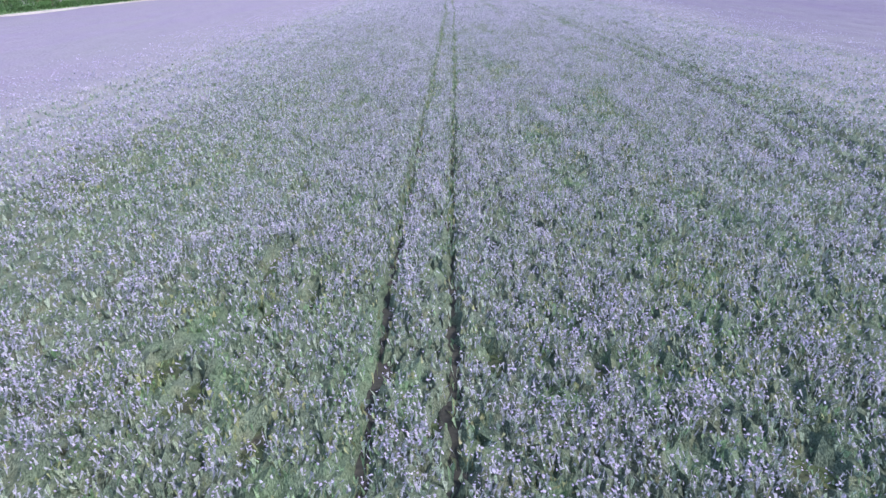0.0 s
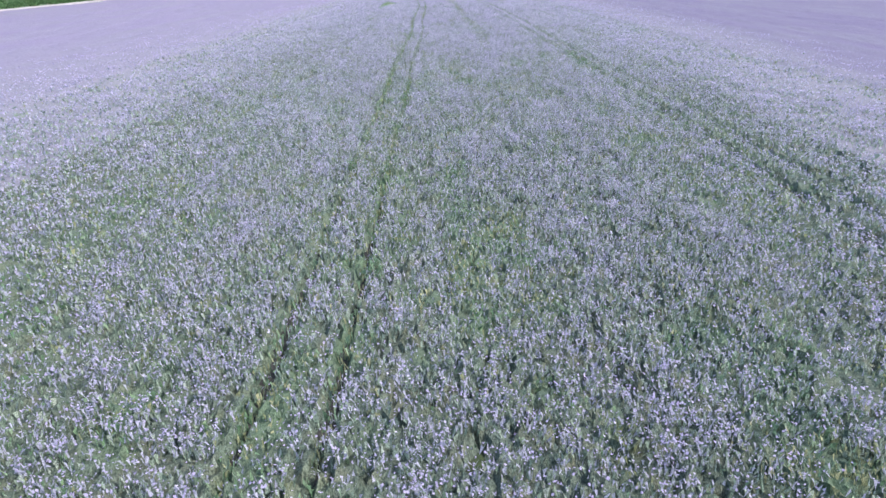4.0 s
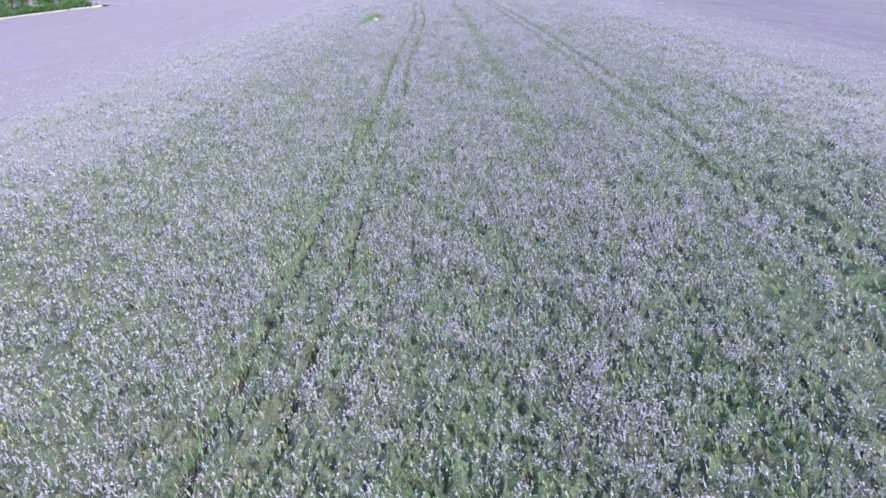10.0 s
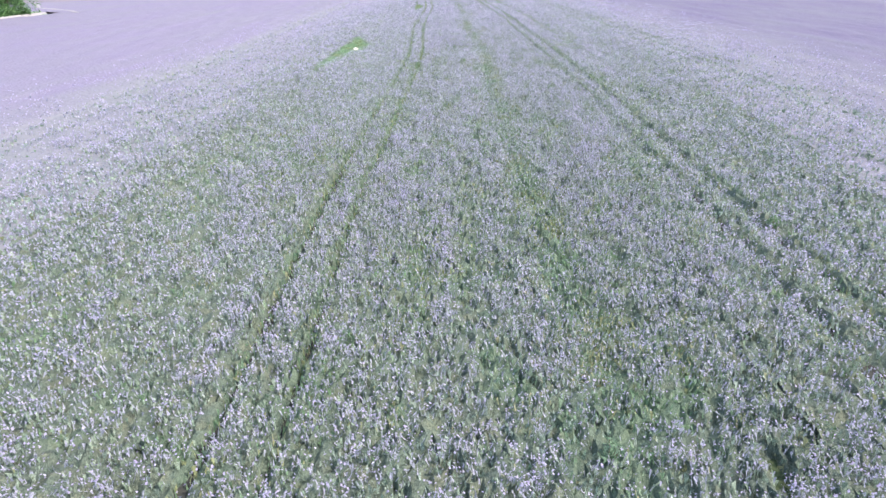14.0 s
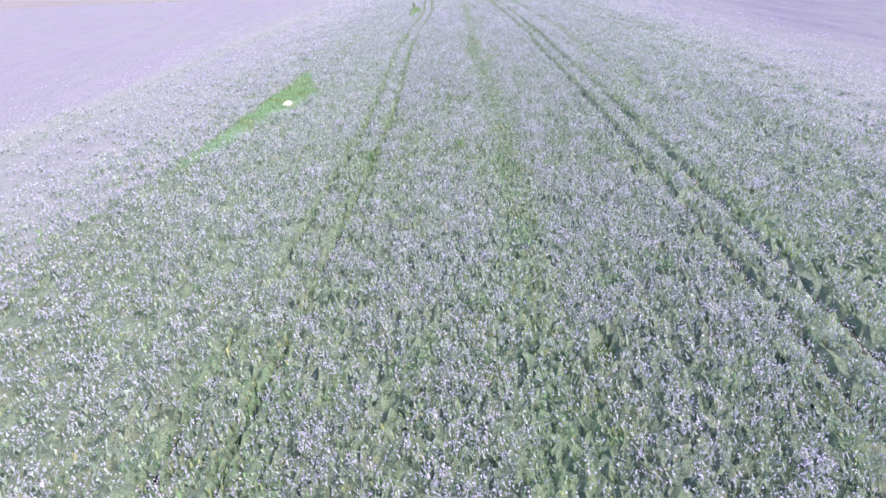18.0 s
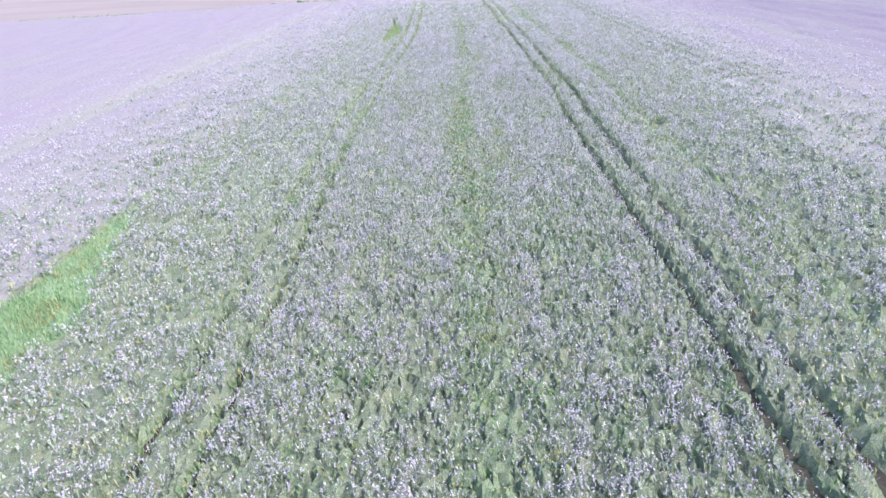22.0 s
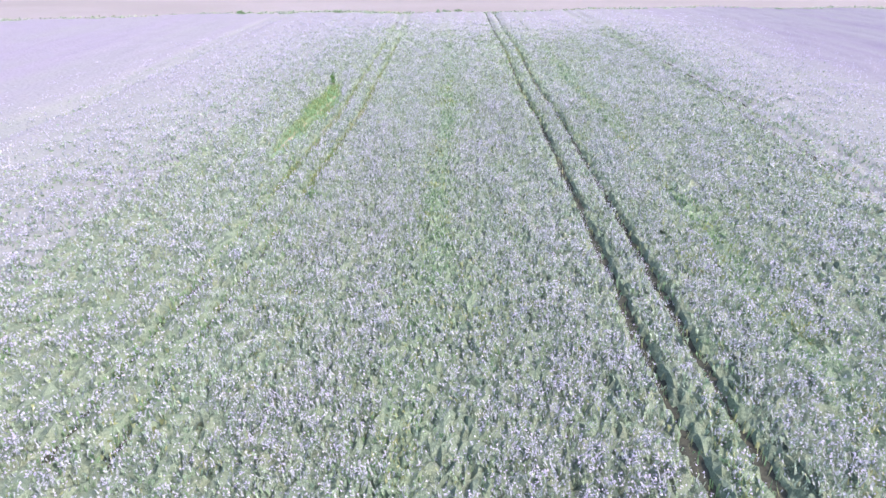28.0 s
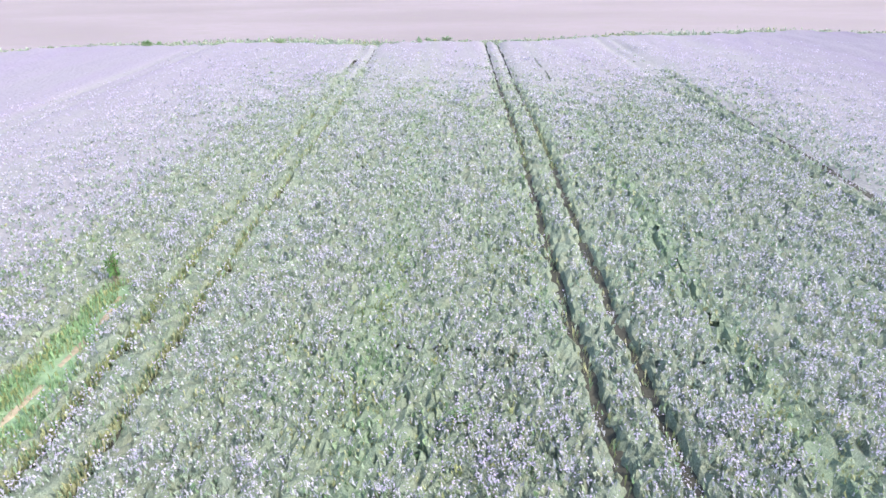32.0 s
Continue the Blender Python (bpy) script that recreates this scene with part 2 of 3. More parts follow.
def value_noise(x, y, cell, seed):
    """Smooth noise from 0 to 1 on a lattice of the given cell size."""
    g = np.random.default_rng(seed).random((256, 256))
    u, v = np.asarray(x) / cell + 511.3, np.asarray(y) / cell + 731.7
    i, j = np.floor(u).astype(int), np.floor(v).astype(int)
    a, b = u - i, v - j
    a, b = a * a * (3 - 2 * a), b * b * (3 - 2 * b)
    i0, i1, j0, j1 = i % 256, (i + 1) % 256, j % 256, (j + 1) % 256
    return (g[i0, j0] * (1 - a) + g[i1, j0] * a) * (1 - b) + (g[i0, j1] * (1 - a) + g[i1, j1] * a) * b


# ---- the plan ----
def tram_left(y):
    q = np.asarray(y) / 100
    bend = np.interp(y, [95, 112, 125, 145, 157, 176, 190, 215, 232, 245, 258, 274, 288, 302, 315, 330, 345, 380], [0, -0.25, -0.17, 0, -0.08, -0.55, -0.45, -0.27, -0.15, -0.5, -0.95, -1.45, -1.6, -1.45, -1.05, -0.65, -0.35, -0.7])
    return -1.0705 - 5.5535 * q + 0.534 * q**2 - 0.232 * q**3 + bend


def tram_right(y):
    q = np.asarray(y) / 100
    swerve = 1.35 / (1 + np.exp((np.asarray(y) - 120.0) / 10.0))
    bend = np.interp(y, [0, 80, 98, 122, 170, 212, 238, 255, 268, 282, 298, 312, 330, 345, 360, 383], [0.5, 0.5, 0.1, 0.1, 0.5, 0.5, 0.4, 0.4, 0.25, 0.3, 0.45, 0.31, 0.24, 0.1, -0.15, 0.1])
    return 16.4693 - 2.9919 * q - 1.1719 * q**2 + 0.0213 * q**3 + swerve + bend


TRACKS = [(tram_left, -0.9), (tram_left, 0.9), (tram_right, -0.9), (tram_right, 0.9), (tram_right, 16.7), (tram_right, 18.5), (tram_left, -27.0), (tram_left, -25.2)]


def flight_x(y):
    return np.interp(y, [0, 45, 90, 140, 196, 237, 267, 288, 334, 440], [0.3, 0.2, -1.0, -2.8, -4.4, -5.2, -7.2, -8.5, -11.0, -17.5])


def field_end(x):
    return 446 + 0.11 * x - 0.0009 * np.minimum(x, 0) ** 2 + 3 * np.sin(x * 0.07) + 1.5 * np.sin(x * 0.23 + 1)


def near_line(x, y, ax, ay, bx, by):
    """The distance from a line between two points, and how far along it."""
    dx, dy = bx - ax, by - ay
    s = np.clip(((x - ax) * dx + (y - ay) * dy) / (dx * dx + dy * dy), 0, 1)
    return np.hypot(x - ax - s * dx, y - ay - s * dy), s


# clearings: ends, half-widths at the two ends, kind
CLEARINGS = [
    (-25.0, 224.0, -24.8, 238.0, 0.15, 1.2, "grass"),
    (-24.8, 238.0, -24.5, 248.0, 1.2, 1.8, "grass"),
    (-24.5, 248.0, -27.2, 261.0, 1.8, 0.25, "grass"),
    (-25.8, 332.0, -26.5, 341.0, 0.3, 1.05, "yellow"),
    (-26.5, 341.0, -27.0, 348.0, 1.05, 1.4, "yellow"),
    (-27.0, 348.0, -28.4, 358.2, 1.45, 0.6, "yellow"),
]
# sparse, greener spots: place, half-length across and along
HOLES = [(-6.75, 12.2, 0.42, 1.0), (-7.8, 13.5, 0.4, 0.9), (-6.9, 19.8, 0.34, 1.5), (-6.1, 15.9, 0.32, 0.8), (-8.2, 27.0, 0.3, 1.6), (-5.1, 17.3, 0.25, 0.9),
         (-4.7, 10.9, 0.3, 0.8), (0.1, 14.1, 0.3, 0.7), (3.95, 14.0, 0.26, 0.7), (2.5, 13.7, 0.24, 0.6), (6.0, 10.6, 0.4, 0.6), (-1.15, 11.7, 0.22, 0.6), (-11.1, 16.8, 0.3, 0.8), (-2.35, 13.5, 0.22, 0.6),
         (13.05, 33.6, 0.5, 1.2), (3.9, 157.0, 0.3, 0.8), (-1.2, 204.3, 0.4, 0.9), (-9.1, 87.0, 0.4, 0.9), (-5.9, 84.2, 0.5, 0.8),
         (-0.16, 101.0, 0.5, 0.6), (0.5, 51.2, 0.4, 0.5), (1.9, 88.0, 0.4, 0.7)]
# weedier, greener drifts: place, half-width and half-length
DRIFTS = [(-15.0, 30.0, 2.5, 9.0), (-14.0, 60.0, 1.6, 14.0), (-15.3, 90.0, 1.8, 5.0), (-4.5, 15.0, 3.0, 7.0), (6.0, 18.0, 3.0, 8.0), (7.6, 50.0, 1.4, 20.0),
          (-1.5, 110.0, 2.0, 10.0), (4.0, 96.0, 3.0, 8.0), (-3.5, 258.0, 1.6, 10.0), (-17.0, 352.0, 1.3, 10.0), (-30.0, 285.0, 2.0, 18.0), (1.6, 227.5, 0.9, 2.0), (3.0, 224.0, 0.9, 2.2), (11.2, 121.0, 0.8, 6.0), (11.5, 114.0, 0.8, 5.0)]


def track_wobble(y):
    return 0.12 * (value_noise(y * 0, y, 2.3, 3) - 0.5) + 0.25 * (value_noise(y * 0, y, 17.0, 4) - 0.5)


def gap_at(x, y):
    """The distance from the middle of the nearest wheel track, in metres."""
    wob = track_wobble(y)
    d = np.full(np.shape(x), 9.0)
    for line, off in TRACKS:
        d = np.minimum(d, np.abs(x - line(y) - off - wob))
    return d


def extra_gap(x, y):
    """How much wider than usual the gap over a wheel track is: wide where the ruts are deep and unweeded."""
    grown = np.clip((y - 70) / 40, 0, 1)
    left = np.abs(x - tram_left(y)) < 3
    bare = 0.14 * np.exp(-(((y - 101.8) / 2.4) ** 2)) * (x < tram_left(y))
    crisp = 0.07 * np.exp(-(((y - 150) / 42) ** 2)) * (x < tram_left(y))
    weedy = 0.05 * np.exp(-(((y - 247) / 26) ** 2)) + 0.08 * np.exp(-(((y - 347) / 14) ** 2))
    return np.where(left, bare + crisp + weedy + 0.03 - 0.02 * grown - 0.06 * np.exp(-(((y - 77) / 11) ** 2)), 0.02 - 0.08 * np.exp(-(((y - 104) / 20) ** 2)) + 0.05 * np.clip((y - 150) / 60, 0, 1) + 0.05 * np.clip((y - 235) / 40, 0, 1) + 0.075 * np.exp(-(((y - 66) / 26) ** 2)) - 0.085 * (np.abs(x - tram_right(y)) > 6))


def in_clearing(x, y, wide=0.0):
    inside = np.zeros(np.shape(x), bool)
    for ax, ay, bx, by, wa, wb, _ in CLEARINGS:
        d, s = near_line(x, y, ax, ay, bx, by)
        inside |= d < (wa + (wb - wa) * s) * (0.75 + 0.5 * value_noise(x, y, 1.3, 8)) + wide
    return inside


def greenness(x, y):
    """How far leaves win over blossoms, from 0 to 1."""
    u = x - tram_left(y)
    g = 0.55 * value_noise(u, y * 0.16, 1.1, 11) + 0.30 * value_noise(u, y * 0.4, 6.0, 12) + 0.25 * value_noise(u, y * 0.6, 0.6, 13)
    g = np.clip((g - 0.52) * 2.2, 0, 1)
    seam = np.exp(-(((u - np.interp(y, [145, 165, 200, 225, 290, 345], [10.1, 9.9, 9.4, 9.15, 9.2, 8.7]) + 0.3 * (value_noise(u * 0, y, 20.0, 14) - 0.5)) / 1.0) ** 2)) * np.clip((y - 130) / 35, 0, 1) * (0.62 + 0.34 * value_noise(u * 0, y, 7.0, 15)) * (1 - 0.3 * np.clip((y - 280) / 20, 0, 1))
    r = x - tram_right(y)
    seam2 = np.exp(-(((r - 4.7) / 0.8) ** 2)) * np.clip((y - 230) / 30, 0, 1) * (0.35 + 0.6 * value_noise(r * 0, y, 6.0, 16))
    edge = np.exp(-((gap_at(x, y) / 0.32) ** 2)) * np.where(np.abs(x - tram_left(y)) < 3, 0.28, np.where(y < 110, 0.45, 0.2))
    g = g * (1 - 0.55 * np.clip((np.abs(x - flight_x(y)) - 7) / 12, 0, 1))
    out = g * 0.75 + seam + seam2 + edge
    for hx, hy, a, b in DRIFTS:
        out = out + (0.7 if a < 1 else 0.33) * np.exp(-(((x - hx) / a) ** 2) - ((y - hy) / b) ** 2)
    out = out + 0.7 * np.clip((value_noise(x, y * 0.8, 0.75, 17) + 0.25 * value_noise(x, y, 5.0, 18) - 0.81) * 6, 0, 1) * (1 - 0.5 * np.clip((y - 230) / 40, 0, 1)) * (1 - 0.6 * np.clip((np.abs(x - flight_x(y)) - 7) / 10, 0, 1))
    return np.clip(out, 0, 1)


def thin_spot(x, y):
    """True in the small gaps where the plants stay low."""
    return (value_noise(x, y * 0.55, 0.45, 71) + 0.35 * value_noise(x, y * 0.5, 4.0, 72) > 1.05) & (np.abs(x - flight_x(y)) < 10)


def bare_gap(x, y, more=0.0):
    """True in the dark gaps between the plants."""
    spots = np.zeros(np.shape(x), bool)
    for hx, hy, a, b in HOLES:
        spots = spots | (((x - hx) / (a + more)) ** 2 + ((y - hy) / (b + more)) ** 2 < 0.6 + 0.7 * value_noise(x, y, 0.4, 73))
    return spots


def clump(x, y):
    """How thickly the blossoms stand, clump by clump, from 0 to 1."""
    c = 0.55 * value_noise(x, y * 0.8, 0.32, 74) + 0.45 * value_noise(x, y * 0.6, 1.1, 75)
    return np.clip((c - 0.28) / 0.44, 0, 1)


# ---- the large structure ----
def ground_sheet():
    n = 60
    t = np.linspace(-1, 1, n + 1)
    s = np.sign(t) * (np.abs(t) ** 2.2)
    gx, gy = np.meshgrid(s * 2600, 220 + s * 2600)
    z = np.zeros_like(gx)
    far = np.clip((np.hypot(gx, gy - 220) - 420) / 800, 0, 1)
    z += far * (value_noise(gx, gy, 300.0, 21) - 0.3) * 9
    v = np.stack([gx, gy, z], -1).reshape(-1, 3)
    i = np.arange(n * (n + 1)).reshape(n, n + 1)[:, :-1].ravel()
    f = np.stack([i, i + 1, i + n + 2, i + n + 1], 1)
    ob = new("ground", mesh_of("ground", v, f, [BARE], smooth=True))
    return tagged(ob, "wide pinkish-beige bare farmland reaching the horizon", "ground", kind="structure")


ground_sheet()

crop = tagged(new("flower_crop"), "dense lavender-blue flowering crop with grey-green stems", "crop", kind="stuff")


def sheet(name, xs, ys, height, mat, parent, keep=None, label="", leafiness=None):
    gx, gy = np.meshgrid(xs, ys)
    z = height(gx, gy)
    v = np.stack([gx, gy, z], -1).reshape(-1, 3)
    w = len(xs)
    i = np.arange((len(ys) - 1) * w).reshape(-1, w)[:, :-1].ravel()
    f = np.stack([i, i + 1, i + w + 1, i + w], 1)
    if keep is not None:
        c = v[f].mean(1)
        f = f[keep(c[:, 0], c[:, 1])]
    used, flat = np.unique(f, return_inverse=True)
    me = mesh_of(name, v[used], flat.reshape(f.shape), [mat], smooth=True)
    if leafiness:
        me.attributes.new("leafiness", "FLOAT", "POINT").data.foreach_set("value", leafiness(v[used, 0], v[used, 1]).astype(np.float32))
    return part(name, me, parent, label)


LEFT_EDGE = -113.0
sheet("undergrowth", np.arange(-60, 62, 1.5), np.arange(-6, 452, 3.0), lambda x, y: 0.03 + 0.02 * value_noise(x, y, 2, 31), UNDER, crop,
      lambda x, y: y < field_end(x) - 2, "undergrowth with the crop's shade in its dark green")


def open_ground(x, y):
    """True where no crop stands: wheel tracks, furrow, bare gaps, clearings, beyond the field."""
    wide = 0.015 + 0.15 * value_noise(x, y, 1.3, 41) + extra_gap(x, y)
    return (gap_at(x, y) < wide) | in_furrow(x, y, 0.0) | bare_gap(x, y) | in_clearing(x, y) | (y > field_end(x) - 0.3)


def in_furrow(x, y, more):
    """True in the broken furrow beside the right-hand tramline."""
    half = 0.22 * np.maximum(value_noise(x * 0, y, 5.0, 44) - 0.42, 0) + more
    return (np.abs(x - tram_right(y) - 4.6 - 2 * track_wobble(y + 70)) < half) & (y > 200) & (half > more)


def leafy_mass(u0, u1, du, y0, y1, dy):
    """The leafy lower storey of the crop: a close stand of uneven height under the flowering shoots."""
    us, ys = np.arange(u0, u1 + du, du), np.arange(y0, y1, dy)
    u, y = np.meshgrid(us, ys)
    y = y + rng.uniform(-0.4, 0.4, y.shape) * dy
    x = u + flight_x(y) + rng.uniform(-0.4, 0.4, y.shape) * du
    g = greenness(x, y)
    z = (0.24 + 0.14 * value_noise(x, y, 0.5, 43)) * rng.uniform(0.35, 1.5, x.shape)
    z = np.where(thin_spot(x, y), 0.5 * z, z)
    lawn = open_ground(x, y)
    z = np.where(lawn, 0.012, z)
    m = len(us)
    i = (np.arange(len(ys) - 1)[:, None] * m + np.arange(m - 1)).ravel()
    f = np.stack([i, i + 1, i + m + 1, i + m], 1)
    f = f[~lawn.ravel()[f].all(1)]
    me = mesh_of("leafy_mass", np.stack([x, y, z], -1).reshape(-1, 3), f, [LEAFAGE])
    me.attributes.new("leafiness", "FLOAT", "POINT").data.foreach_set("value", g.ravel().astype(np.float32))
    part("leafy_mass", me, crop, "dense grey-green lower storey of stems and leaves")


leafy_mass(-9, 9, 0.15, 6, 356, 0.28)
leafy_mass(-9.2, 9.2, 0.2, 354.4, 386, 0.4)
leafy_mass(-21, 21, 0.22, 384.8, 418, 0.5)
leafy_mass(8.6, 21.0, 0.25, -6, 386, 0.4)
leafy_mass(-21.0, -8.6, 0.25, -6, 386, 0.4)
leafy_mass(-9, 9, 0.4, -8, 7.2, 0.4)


def canopy_height(x, y):
    d = np.abs(x - flight_x(y))
    rise = np.clip(np.maximum((d - 18) / 26, (y - 390) / 58), 0, 1)
    rut = 0.25 * np.exp(-((gap_at(x, y) / 0.7) ** 2))
    return 0.06 + 0.60 * rise + 0.10 * value_noise(x, y, 3.0, 32) + 0.12 * value_noise(x - tram_left(y), y * 0.2, 1.7, 33) + 0.20 * (value_noise(x - tram_left(y), y * 0.3, 1.15, 37) - 0.4) * rise - rut


def canopy_leafiness(x, y):
    u = x - tram_left(y)
    rows = value_noise(u, y * 0.06, 1.5, 35) * 0.35 + value_noise(u, y * 0.1, 4.0, 36) * 0.35
    far_strip = np.exp(-(((u + 26.2) / 1.6) ** 2)) * 0.28 * np.clip((y - 140) / 40, 0, 1) * np.clip((370 - y) / 60, 0, 1)
    near = np.clip((46 - np.abs(x - flight_x(y))) / 26, 0, 1) * np.clip((462 - y) / 72, 0, 1)
    return np.clip(rows - 0.12 + 0.9 * near + 0.45 * greenness(x, y) + far_strip + 0.5 * np.exp(-((gap_at(x, y) / 0.6) ** 2)), 0, 1)


def canopy_keep(x, y):
    d = np.abs(x - flight_x(y))
    left = np.where(y < 338, LEFT_EDGE - 0.09 * np.clip(y - 160, -200, 200) + 2 * np.sin(y * 0.08), -400)
    return (d > 19) & (y < field_end(x)) & (x > left) & ~in_clearing(x, y, 0.3)


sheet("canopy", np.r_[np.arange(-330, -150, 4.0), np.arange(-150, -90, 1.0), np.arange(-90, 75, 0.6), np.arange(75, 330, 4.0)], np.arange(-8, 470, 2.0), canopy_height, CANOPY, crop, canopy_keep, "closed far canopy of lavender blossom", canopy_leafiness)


def end_canopy(y0):
    """The closed canopy round the tramlines at the far end of the field, split along the ruts."""
    us = np.r_[np.arange(-34, -18, 0.5), np.arange(-18, -15, 0.15), np.arange(-15, -1.5, 0.5), np.arange(-1.5, 1.5, 0.15), np.arange(1.5, 4, 0.5), np.arange(4, 5.3, 0.15), np.arange(5.3, 40, 0.5)]
    u, y = np.meshgrid(us, np.arange(y0, 452, 1.0))
    x = tram_right(y) + u
    z = canopy_height(x, y) + 0.06 * rng.random(x.shape)
    m = len(us)
    i = (np.arange(len(y) - 1)[:, None] * m + np.arange(m - 1)).ravel()
    f = np.stack([i, i + 1, i + m + 1, i + m], 1)
    v = np.stack([x, y, z], -1).reshape(-1, 3)
    c = v[f].mean(1)
    near = np.abs(c[:, 0] - flight_x(c[:, 1])) <= 19.5
    rut = np.where(np.abs(c[:, 0] - tram_left(c[:, 1])) < 3, 0.05, np.where(np.abs(c[:, 0] - tram_right(c[:, 1])) < 3, 0.13, 0.0))
    f = f[near & (gap_at(c[:, 0], c[:, 1]) > rut) & ~in_furrow(c[:, 0], c[:, 1], 0.0) & ~in_clearing(c[:, 0], c[:, 1], 0.3) & (c[:, 1] < field_end(c[:, 0]))]
    used, flat = np.unique(f, return_inverse=True)
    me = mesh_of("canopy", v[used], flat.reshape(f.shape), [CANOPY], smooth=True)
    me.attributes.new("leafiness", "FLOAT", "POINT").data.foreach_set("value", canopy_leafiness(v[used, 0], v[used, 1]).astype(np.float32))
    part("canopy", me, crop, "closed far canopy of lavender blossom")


end_canopy(379.0)


def wheel_track(line, off):
    y = np.arange(4, 438, 1.0)
    x = line(y) + off + track_wobble(y)
    prof = [(-0.30, 0.055), (-0.2, 0.10), (-0.12, 0.07), (0.12, 0.07), (0.2, 0.10), (0.30, 0.055)]
    v = np.stack([np.stack([x + a + 0.02 * rng.standard_normal(len(y)), y, b + 0.012 * rng.standard_normal(len(y))], -1) for a, b in prof], 1)
    k = len(prof)
    i = (np.arange(len(y) - 1)[:, None] * k + np.arange(k - 1)).ravel()
    ob = new("wheel_track", mesh_of("wheel_track", v.reshape(-1, 3), np.stack([i, i + 1, i + k + 1, i + k], 1), [SOIL], smooth=True))
    tagged(ob, "narrow dark soil wheel rut pressed through the crop", "wheel track", "wheel tracks of the tramlines", "structure")


for line, off in TRACKS:
    wheel_track(line, off)


# ---- the crop, plant by plant ----
def scatter(x0, x1, y0, y1, per_m2):
    n = int((x1 - x0) * (y1 - y0) * per_m2)
    return rng.uniform(x0, x1, n), rng.uniform(y0, y1, n)


def leaves_at(x, y, z0, z1, reach, width):
    """One spreading leafy shoot for each place: narrow at its foot, wide and ragged at its top, leaning outward."""
    n = len(x)
    a = rng.uniform(0, 2 * np.pi, n)
    c, s = np.cos(a), np.sin(a)
    foot = np.stack([x, y, z0], -1)
    side = np.stack([-s, c, 0 * c], -1) * (width / 2)[:, None]
    tip = np.stack([x + reach * c, y + reach * s, z1], -1)
    drop = np.stack([0 * c, 0 * c, (z1 - z0) * rng.uniform(0.0, 0.35, n)], -1)
    low = rng.random(n)[:, None] < 0.5
    spread = np.stack([foot, tip - side - drop * low, tip + side - drop * ~low], 1)
    pointed = np.stack([foot - side * 0.9, foot + side * 0.9, tip], 1)
    return np.where(rng.random(n)[:, None, None] < 0.4, pointed, spread).reshape(-1, 3)


def heads_at(x, y, z, size):
    """One blossom for each place: a folded pair of petals, tipped at random."""
    n = len(x)
    a = rng.uniform(0, 2 * np.pi, n)
    c, s = np.cos(a), np.sin(a)
    lean = rng.uniform(-0.9, 0.9, n)
    fold = rng.uniform(0.1, 0.9, n)
    mid = np.stack([x, y, z], -1)
    along = np.stack([c, s, lean], -1) * size[:, None]
    across = np.stack([-s, c, 0 * c], -1) * (size * rng.uniform(0.7, 1.1, n))[:, None]
    drop = np.stack([0 * c, 0 * c, -fold], -1) * size[:, None]
    return np.stack([mid - along, mid + across + drop, mid + along, mid - across + drop * rng.uniform(0.2, 1.4, (n, 1))], 1).reshape(-1, 3)


def coarse(x, y):
    """How much coarser than beside the flight line the plants may be, as nothing passes near them: 1 and up."""
    return np.maximum(np.maximum(1.0, np.abs(x - flight_x(y)) / 8.2), np.hypot(np.maximum(y - 334, 0), 11) / 15)


def crop_places(y0, y1, half, per_m2):
    """Places of plants, thinning out with the distance from the flight line."""
    x, y = scatter(-half, half, y0, y1, per_m2)
    x = x + flight_x(y)
    s = coarse(x, y)
    fade = np.clip((50 - np.abs(x - flight_x(y))) / 24, 0, 1) * np.clip((450 - y) / 45, 0, 1)
    m = rng.random(len(x)) < s ** -1.3 * fade
    return x[m], y[m]


def row_streak(u, y):
    """Fuller and thinner drill rows, running along the tramlines, from 0 to 1."""
    return 0.6 * value_noise(u, y * 0.035, 0.5, 46) + 0.4 * value_noise(u, y * 0.1, 0.85, 47)


def standing(x, y):
    """True where a plant stands: off the ruts, the furrow, the gaps and the clearings."""
    d = gap_at(x, y) - extra_gap(x, y)
    wide = 0.075 + 0.12 * value_noise(x, y, 1.3, 41) + 0.06 * rng.random(len(x)) + 0.05 * (np.abs(x - tram_right(y)) < 3) + np.minimum(0.11 * (coarse(x, y) - 1), 0.2)
    wide = wide + 0.035 * np.sign(x - tram_right(y)) * (np.abs(x - tram_right(y)) < 3) * (np.abs(y - 215) < 45)
    ok = (d > wide) & ~in_furrow(x, y, 0.05) & ~in_clearing(x, y) & (y < field_end(x) - 0.3)
    u = x - tram_left(y)
    rows = 0.3 * value_noise(u, y * 0.5, 0.42, 42) + 0.7 * row_streak(u, y)
    return ok & (rows + 0.45 * rng.random(len(x)) > 0.44)


